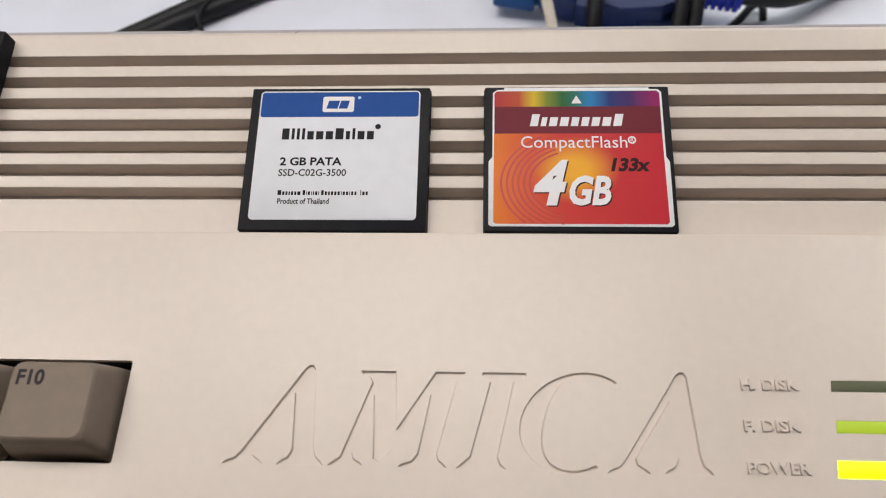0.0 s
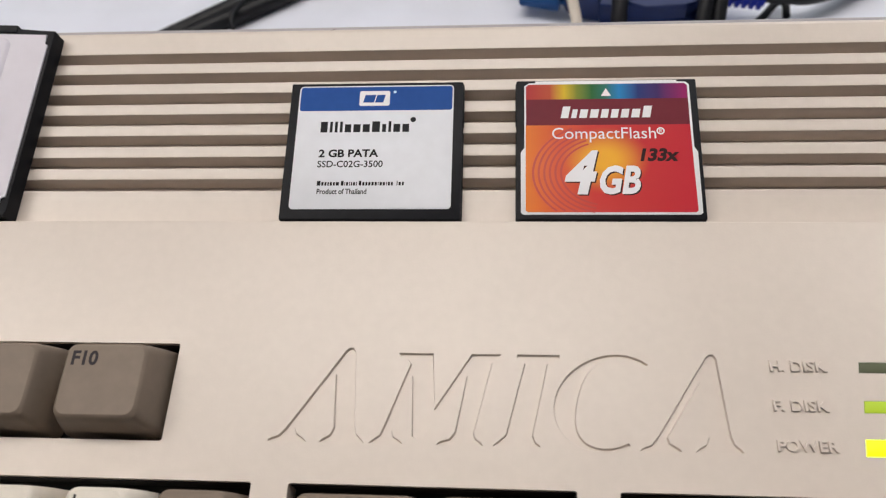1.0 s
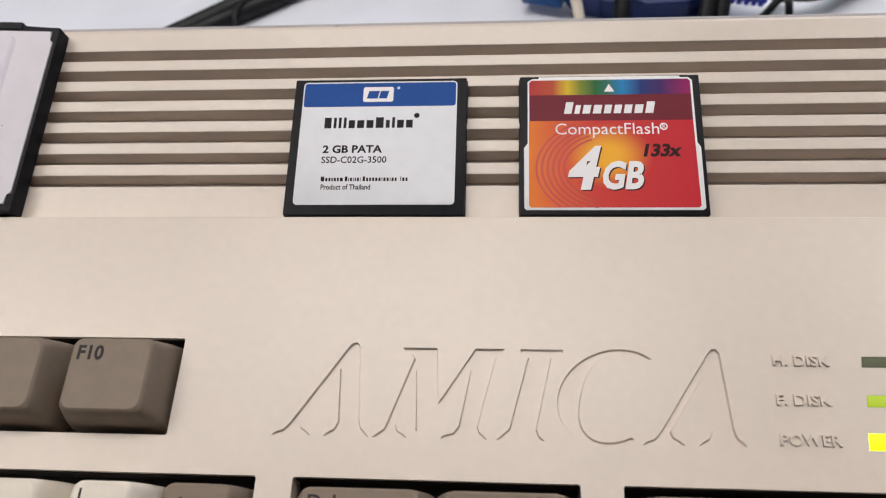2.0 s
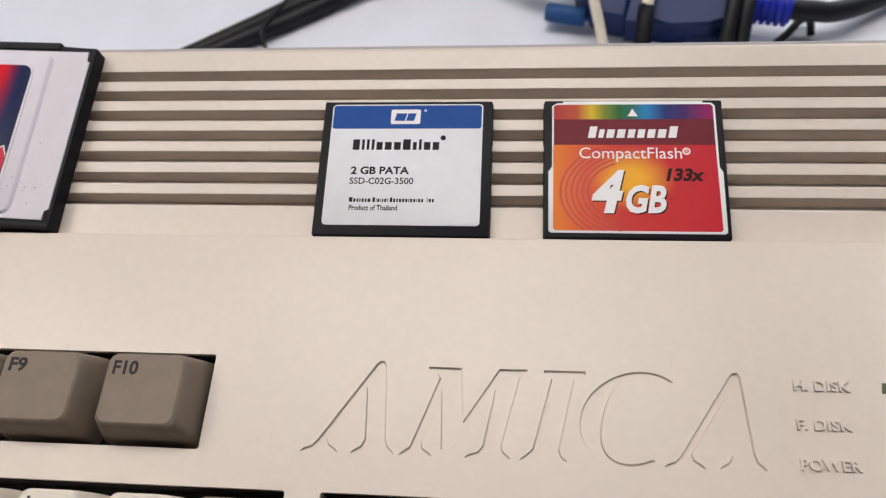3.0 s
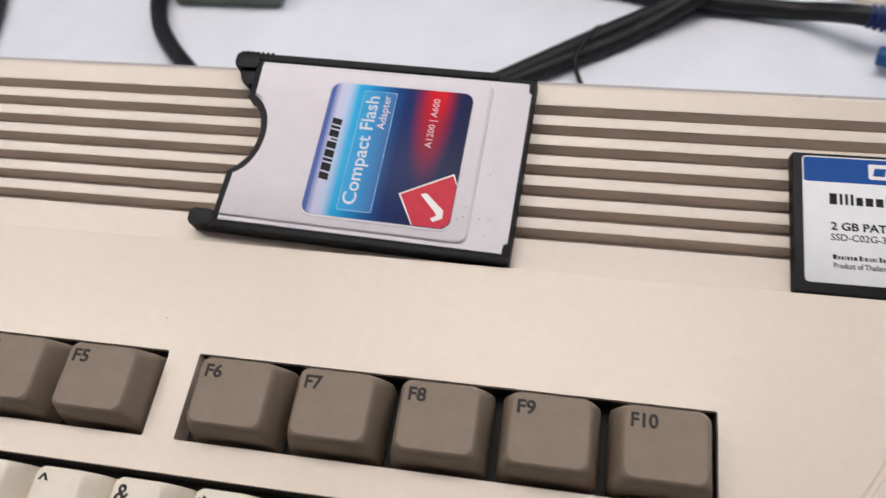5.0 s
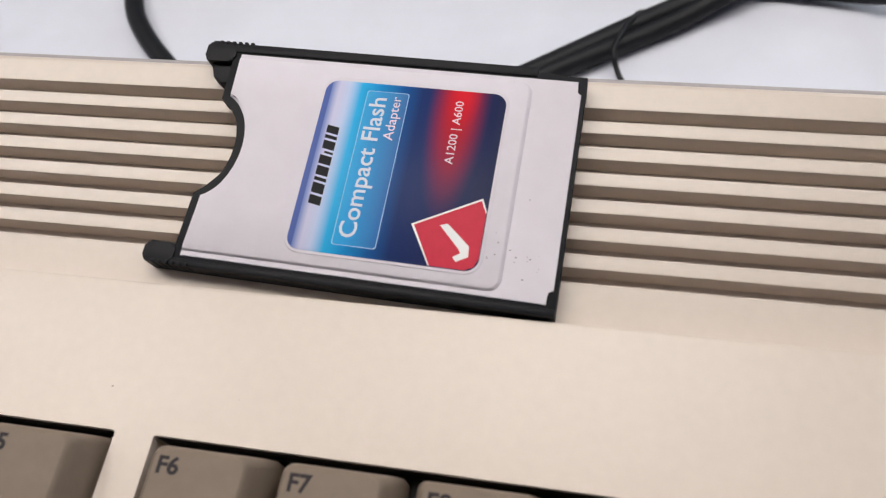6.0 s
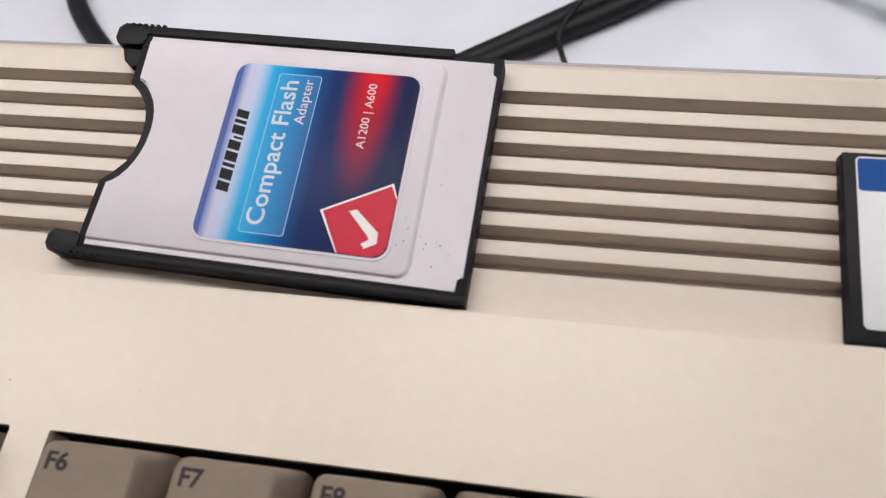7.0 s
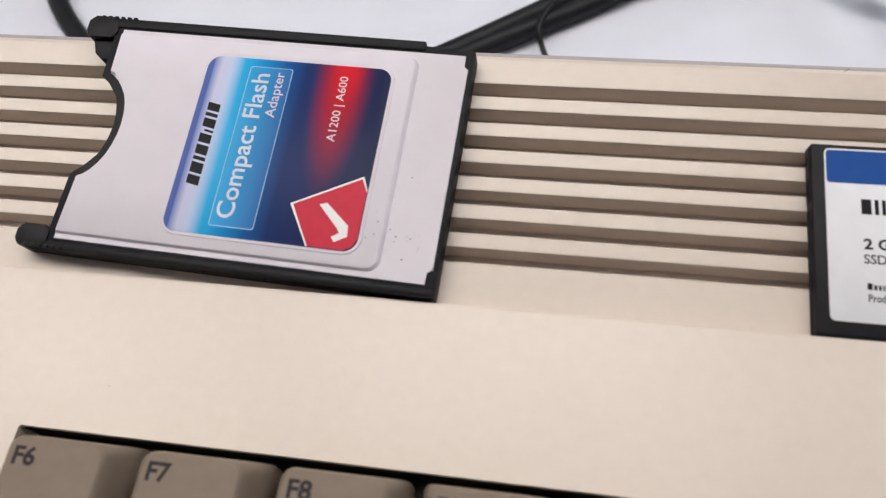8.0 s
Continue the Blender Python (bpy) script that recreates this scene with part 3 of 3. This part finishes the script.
def build_red_card():
    c = thing("memory_card", on_vents(55.7, 0.62, 0.0), "black memory card with red and rainbow label, lying on vents", "memory card", "cards on the computer")
    card_body(c)
    out = [(1.0, 1.7), (1.6, 1.2), (41.3, 1.2), (41.9, 1.7), (41.9, 17.0), (41.1, 18.2), (41.1, 34.8), (40.3, 35.6), (38.2, 35.6), (38.2, 36.1), (4.6, 36.1), (4.6, 35.6), (3.0, 35.6), (1.9, 34.8), (1.9, 18.2), (1.0, 17.0)]
    part("label", prism(bmesh.new(), out, 3.15, 3.30, 0.05), WHITE_INK, c, "white label edge")
    top = 3.31
    part("red_print", prism(bmesh.new(), [(2.1, 2.3), (2.6, 1.8), (40.4, 1.8), (40.9, 2.3), (40.6, 24.1), (2.2, 24.1)], 3.2, top), RED_ART, c, "red and orange print", smooth=0)
    part("maroon_band", prism(bmesh.new(), [(2.3, 24.1), (40.6, 24.1), (40.6, 31.1), (2.3, 31.1)], 3.2, top), MAROON, c, "maroon printed band", smooth=0)
    part("rainbow_band", prism(bmesh.new(), [(2.3, 31.1), (40.6, 31.1), (40.6, 34.6), (40.0, 35.2), (2.9, 35.2), (2.3, 34.6)], 3.2, top), RAINBOW, c, "rainbow printed band", smooth=0)
    for k in range(6):
        r, bm = 9.6 + 1.15 * k, bmesh.new()
        line = [(20.8 + r * 1.12 * math.cos(radians(a)), 11.6 + r * 0.86 * math.sin(radians(a))) for a in range(112, 262, 5)]
        inner = [(20.8 + (r - 0.45) * 1.12 * math.cos(radians(a)), 11.6 + (r - 0.45) * 0.86 * math.sin(radians(a))) for a in range(112, 262, 5)]
        keep = [(p, q) for p, q in zip(line, inner) if p[0] > 2.5 and 1.4 < p[1] < 23.8]
        if len(keep) > 2:
            prism(bm, [p for p, q in keep] + [q for p, q in keep][::-1], top - 0.05, top + 0.006)
            part("printed_ring", bm, RING_INK, c, smooth=0)
    part("pointer", prism(bmesh.new(), [(20.2, 31.9), (22.6, 31.9), (21.4, 34.0)], top, top + 0.03), WHITE_INK, c, "white triangle", smooth=0)
    word_blocks(c, WHITE_INK, 10.5, 26.0, 21.0, 3.1, (0.8, 0.55, 0.8, 0.85, 0.75, 0.75, 0.8, 0.85, 0.85), top, 0.03, 0.2, (0, 8), 0.3)
    part("printed_line", lettering("CompactFlash", 8.4, 19.5, 24.2, 3.9, top, 0.03), WHITE_INK, c, "white line", smooth=0)
    turn = [radians(a) for a in range(0, 360, 24)]
    part("printed_ring", loft(bmesh.new(), [[(33.7 + r * math.cos(a), 22.4 + r * math.sin(a), z) for a in turn] for r, z in ((0.62, top), (0.95, top), (0.95, top + 0.03), (0.62, top + 0.03), (0.62, top))], False, False), WHITE_INK, c, smooth=0)
    part("printed_letter", lettering("R", 33.4, 21.95, 0.7, 0.95, top, 0.03), WHITE_INK, c, smooth=0)
    part("printed_line", lettering("133x", 28.6, 14.5, 8.6, 3.4, top, 0.03, 0.22, heavy=0.045), SHADOW_INK, c, "dark leaning line", smooth=0)
    for mat, dx, dy, z in ((SHADOW_INK, 0.3, -0.3, top), (WHITE_INK, 0, 0, top + 0.035)):
        part("printed_digit", lettering("4", 10.3 + dx, 6.2 + dy, 6.9, 11.2, z, 0.03, 0.24, heavy=0.045), mat, c, smooth=0)
        part("printed_letters", lettering("GB", 18.5 + dx, 6.2 + dy, 9.5, 7.3, z, 0.03, 0.18, heavy=0.035), mat, c, smooth=0)


def notch(edge, depth, half, n=15):
    """The thumb notch in the adapter's short side, from back to front."""
    return [(edge + depth * math.sin(math.pi * (k + 0.4) / n) ** 1.2, 27.6 + half * math.cos(math.pi * (k + 0.4) / n)) for k in range(n)]


def build_adapter():
    a = thing("card_adapter", on_vents(-66.7, 0.95, -2.5), "steel card adapter with black frame and blue label, lying askew", "card adapter", "cards on the computer")
    left = [(-79.7, 52.6)] + notch(-79.7, 6.7, 11.6) + [(-79.7, -0.25)]
    part("frame", prism(bmesh.new(), [(-0.2, -0.25), (0, 0), (0, 52.0), (-0.2, 52.2), (-10.2, 52.2), (-10.4, 52.6)] + left, 0.0, 4.6, 0.3), BLACK, a, "black plastic frame with a thumb notch")
    for y0, y1, tip in ((-0.2, 4.4, -85.9), (48.6, 53.7, -86.3)):
        part("wing", prism(bmesh.new(), rounded(tip, -79.0, y0, y1, 1.2), 0.0, 4.9, 0.6), BLACK, a, "black gripping wing")
        side = y0 - 0.15 if y0 < 1 else y1 - 0.6
        for k in range(6):
            part("grip_rib", box(bmesh.new(), -83.6 + 1.5 * k, -82.8 + 1.5 * k, side, side + 0.75, 0.6, 5.1, 0.15), BLACK, a)
    part("catch", prism(bmesh.new(), [(-85.2, 49.2), (-83.6, 45.2), (-81.4, 43.6), (-79.2, 44.0), (-79.2, 49.2)], 0.3, 3.6, 0.4), BLACK, a, "black catch under the wing")
    part("rail", box(bmesh.new(), -79.8, -10.4, 51.2, 53.5, 0.5, 5.0, 0.4), BLACK, a, "black side rail")
    part("rail", box(bmesh.new(), -79.8, -0.1, -0.28, 1.3, 0.5, 4.8, 0.3), BLACK, a, "black side rail")
    plate = [(-2.0, 1.9), (-2.0, 4.4), (-0.9, 4.8), (-0.9, 47.6), (-1.8, 48.0), (-1.8, 50.7), (-77.6, 50.7)] + notch(-77.6, 6.6, 12.2) + [(-77.6, 1.9)]
    part("shell", prism(bmesh.new(), plate, 4.4, 4.95, 0.15), STEEL, a, "pressed bright steel shell with small stains", smooth=12)

    def corner(x, y, r, a0):
        return [(x + r * math.cos(radians(a0 + 15 * k)), y + r * math.sin(radians(a0 + 15 * k))) for k in range(7)]

    def outline(right, back, front, r):
        return [(-77.2, back)] + notch(-77.2, 6.6, 12.4) + [(-77.2, front)] + corner(right - r, front + r, r, 270) + corner(right - r, back - r, r, 0)

    rings = [outline(-10.8, 49.5, 3.0, 2.6), outline(-10.95, 49.42, 3.08, 2.55), outline(-11.5, 49.2, 3.32, 2.3), outline(-11.8, 49.05, 3.5, 2.15)]
    part("raised_panel", loft(bmesh.new(), [[(x, y, z) for x, y in ring] for ring, z in zip(rings, (4.85, 4.98, 5.6, 5.7))]), STEEL, a, "raised steel panel", smooth=40)
    part("label_rim", prism(bmesh.new(), rounded(-56.0, -15.1, 5.5, 46.4, 3.4, 8), 5.2, 5.88, 0.2), STEEL, a, "raised steel rim", smooth=12)
    top = 5.96
    part("label", prism(bmesh.new(), rounded(-55.3, -15.8, 6.1, 45.5, 2.8, 8), 5.3, top, 0.04), ADAPTER_ART, a, "blue and navy printed label")
    part("print_frame", prism(bmesh.new(), rounded(-45.9, -36.6, 8.1, 43.7, 0.6, 3), top - 0.05, top + 0.01), PALE_INK, a, "pale blue printed frame", smooth=0)
    part("print_box", prism(bmesh.new(), rounded(-45.75, -36.75, 8.25, 43.55, 0.5, 3), top - 0.05, top + 0.02), CYAN_BOX, a, "blue printed box", smooth=0)
    word_blocks(a, TEXT_BLACK, -50.1, 15.9, 18.2, 2.7, (1.0, 1.15, 0.4, 1.05, 1.0, 0.25, 1.0, 0.4, 0.9), top, 0.03, 0.18, (0, 1, 2, 3, 4, 6, 7, 8), 0.25, True)
    part("printed_line", lettering("Compact Flash", -40.1, 9.9, 32.2, 4.9, top + 0.02, 0.03, heavy=0.01, turned=True), SOFT_WHITE, a, "white line", smooth=0)
    part("printed_line", lettering("Adapter", -37.5, 32.3, 10.4, 2.8, top + 0.02, 0.03, turned=True), PALE_WHITE, a, "pale line", smooth=0)
    part("printed_line", lettering("A1200 | A600", -24.1, 28.3, 14.7, 2.3, top, 0.03, turned=True), PALE_WHITE, a, "pale line", smooth=0)
    pent = [(-30.5, 14.5), (-17.1, 21.6), (-15.95, 18.9), (-15.95, 8.8), (-16.7, 7.1), (-18.4, 6.25), (-25.6, 6.25)]
    part("emblem_edge", prism(bmesh.new(), pent, top - 0.05, top + 0.01), WHITE_INK, a, smooth=0)
    part("emblem", prism(bmesh.new(), [(-29.9, 14.4), (-17.3, 21.05), (-15.95, 18.3)] + pent[3:6] + [(-25.3, 6.25)], top - 0.05, top + 0.025), CRIMSON, a, "crimson printed shape", smooth=0)
    part("emblem_mark", prism(bmesh.new(), [(-24.7, 14.9), (-23.2, 15.4), (-18.2, 11.2), (-18.0, 9.0), (-20.3, 7.7), (-21.1, 8.6), (-19.7, 9.6), (-20.2, 10.4)], top, top + 0.04), WHITE_INK, a, "white hooked stripe", smooth=0)
    rng = random.Random(5)
    bm = bmesh.new()
    for k in range(20):
        x, y, r = rng.uniform(-14.6, -4.0), rng.choice((rng.gauss(9.0, 1.6), rng.gauss(10.5, 1.0), rng.uniform(4.0, 24.0))), rng.uniform(0.04, 0.14)
        if -11.6 < x < -10.4:
            continue
        z = 4.952 if x > -10.8 else 5.702
        prism(bm, [(x + r * math.cos(k2 * 1.05) * 1.4, y + r * math.sin(k2 * 1.05)) for k2 in range(6)], z - 0.02, z + 0.008)
    part("stain", bm, SHADOW_INK, a, "small dark specks", smooth=0)


SOFT_WHITE = material("soft_white_label_ink", (0.60, 0.70, 0.80), 0.4)
PALE_WHITE = material("pale_pink_label_ink", (0.72, 0.66, 0.74), 0.35)
CYAN_BOX = print_ramp("cyan_box_ink", "X", [(-0.0480, (0.015, 0.42, 0.80)), (-0.0430, (0.012, 0.30, 0.68)), (-0.0370, (0.014, 0.14, 0.42))], 0.25)

# ---- the table behind ----
def build_cable(points, radius, mat, label, name="cable", group="cables on the table"):
    ob = part(name, tube(bmesh.new(), points, radius), mat)
    return tagged(ob, label, "cable", group)


def build_plug_cable(label, way, mats, cord, centre, hood, flange=0.0, fat=6.3, taper=0.28):
    """A moulded video plug propped up on one edge: body, ribbed strain relief, two thumbscrews and its cord. way: +1 or -1 along x."""
    turn = pose(0.0700, 0.1692, 0, 0, 0, -15) @ pose(0, -0.018, 0.0005, 20, 0, 0) @ pose(-0.065, -0.121, 0)
    plug = thing("video_cable", turn, label, "cable", "cables on the table")
    cx, cy = centre
    body, relief, screw = mats

    def at(u, v):
        return (cx - way * u, cy + v)

    out = [at(u, v) for u, v in ((0, -18), (0, 18), (9, 18), (hood - 9, 16), (hood - 3, 9), (hood, 7), (hood, -7), (hood - 3, -9), (hood - 9, -16), (9, -18))]
    part("plug_body", prism(bmesh.new(), out if way < 0 else out[::-1], 1.0, 15.5, 1.5, 3), body, plug, "moulded plug body")
    if flange:
        out = [at(u, v) for u, v in ((-flange, -19), (-flange, 19), (-0.1, 19), (-0.1, -19))]
        part("flange", prism(bmesh.new(), out if way < 0 else out[::-1], 0.5, 14.5, 0.8), body, plug, "moulded flange")
    bm = bmesh.new()
    rings = []
    for k in range(7):
        for u, r in ((hood + 2.6 * k, fat - taper * k), (hood + 1.6 + 2.6 * k, fat - taper * k), (hood + 1.6 + 2.6 * k, fat - 1.3 - taper * k), (hood + 2.6 + 2.6 * k, fat - 1.3 - taper * k)):
            x, _ = at(u, 0)
            rings.append([(x, cy + r * math.cos(2 * math.pi * s / 16), 8.4 + r * math.sin(2 * math.pi * s / 16)) for s in range(16)])
    part("strain_relief", loft(bm, rings), relief, plug, "ribbed strain relief")
    for v in (-14.4, 14.4):
        bm = bmesh.new()
        rings = []
        for u, r in ((10.0, 1.2), (16.0, 1.2), (16.01, 3.4), (17.0, 3.8), (31.0, 3.8), (32.0, 3.4)):
            x, y = at(u, v)
            rings.append([(x, y + r * math.cos(2 * math.pi * s / 20), 5.2 + r * math.sin(2 * math.pi * s / 20)) for s in range(20)])
        part("thumbscrew", loft(bm, rings), screw, plug, "plastic thumbscrew")
    part("cord", tube(bmesh.new(), [turn.inverted() @ (Vector(p) * MM) / MM for p in cord], 4.0), RUBBER, plug, "thick black cord")
    return plug


def build_table_things():
    build_plug_cable("blue video plug with thick black cord, propped up on the table", 1, (VGA_BLUE, VGA_BLUE, VGA_STEEL_BLUE),
                     [(57.5, 168.6, 14.4), (50.5, 171.5, 13.5), (42, 178, 9.5), (28, 184.5, 5.2), (-7, 190.0, 4.6), (-40, 198, 4.4), (-108, 219, 4.2), (-200, 250, 4.2)], (90, 139), 22)
    build_plug_cable("bright blue video plug joined to the other plug on the table", -1, (VGA_BLUE, VGA_BRIGHT, VGA_BLUE),
                     [(147.0, 144.8, 14.4), (157.5, 144.5, 13.2), (172, 149.5, 9.5), (209, 172, 4.6), (274, 198, 4.2), (383, 221, 4.2)], (98.0, 139), 33, 7.6, 7.4, 0.1)
    build_cable([(-120.1, 107.6, 4.8), (-86.9, 132.9, 4.2), (-51.5, 161.4, 4.2), (-26.0, 180.8, 4.2), (3.5, 203.4, 4.2), (52.6, 228.6, 4.2), (127.2, 241.4, 4.2)], 4.1, RUBBER, "thick black cable running behind the computer")
    build_cable([(-112.1, 108.2, 3.8), (-76.2, 136.8, 3.8), (-37.6, 164.3, 3.8), (-13.1, 182.7, 8.0), (9.6, 200.3, 11.8), (46.2, 221.7, 4.0), (126.9, 232.2, 3.8)], 3.7, RUBBER, "black cable bundled along a thicker one")
    tie = build_cable([(-52.2, 131.8, 1.6), (-55.3, 138.1, 3.0), (-57.3, 144.5, 7.4), (-54.2, 155.3, 7.9), (-50.0, 164.1, 7.8), (-48.9, 169.6, 4.5), (-47.7, 174.0, 1.8)], 1.0, RUBBER, "thin black wire tie round the cable bundle", "wire_tie")
    tagged(tie, category="cable tie")
    build_cable([(-202.9, 113.1, 4.0), (-220.1, 128.7, 4.0), (-238.4, 147.6, 4.0), (-250.8, 165.5, 4.0), (-258.6, 189.1, 4.0), (-258.9, 229.3, 4.0), (-242.2, 279.6, 4.0)], 3.8, RUBBER, "black cable curving away from the computer's back")
    build_cable([(-324.1, 109.9, 3.2), (-326.9, 128.6, 3.2), (-334.2, 158.0, 3.2), (-351.0, 200.4, 3.2)], 3.0, RUBBER, "black cable near the computer's corner")
    build_cable([(81.5, 110.4, 2.2), (79.8, 127, 12.0), (76.2, 139, 23.0), (74.2, 151, 25.0), (70, 168, 24.0), (61, 190, 6.0), (42.0, 220.5, 2.2), (6.8, 262.9, 2.2)], 2.0, CORD_WHITE, "cream cord crossing over the blue plugs")
    lead = thing("audio_lead", pose(0, 0, 0), "cream lead with a black plug, lying over the blue plugs", "cable", "cables on the table")
    part("cord", tube(bmesh.new(), [(95.9, 139.6, 19.2), (97.7, 148.0, 22.0), (100.0, 157.5, 25.5), (104.5, 172.0, 26.0), (115.0, 200.0, 6.0), (148.7, 249.5, 2.4)], 2.3), CORD_WHITE, lead, "cream cord")
    part("plug", tube(bmesh.new(), [(93.9, 123.3, 9.0), (94.5, 128.7, 14.0), (95.1, 134.8, 17.6), (95.9, 140.3, 18.6)], 3.0), BLACK, lead, "black plug")
    build_cable([(127.6, 115.7, 2.9), (130.1, 126.5, 10.0), (132.5, 139.5, 20.0), (134.5, 151.0, 22.5), (135.9, 168.0, 22.0), (138.6, 198.0, 3.0), (159.2, 243.7, 2.9)], 2.7, RUBBER, "black cable lying over the bright blue plug")
    build_cable([(122.5, 117.9, 2.9), (124.4, 126.5, 12.0), (127.2, 139.5, 21.0), (129.3, 151.0, 23.5), (129.8, 168.0, 23.0), (128.2, 201.0, 3.0), (116.9, 255.2, 2.9)], 2.7, RUBBER, "black cable lying over the bright blue plug")
    build_cable([(129.9, 121.2, 1.8), (141.7, 134.3, 1.9), (151.4, 143.6, 2.6), (157.9, 150.8, 4.0), (161.6, 151.4, 3.4), (161.3, 145.3, 1.7)], 1.5, RUBBER, "thin black cable beside the bright blue plug")
    b = part("small_box", box(bmesh.new(), -250, -196, 181, 215, 0, 14, 2.0), GREY_BOX)
    tagged(b, "dull grey-green small plastic box on the table", "box")


build_computer()
build_white_card()
build_red_card()
build_adapter()
build_table_things()
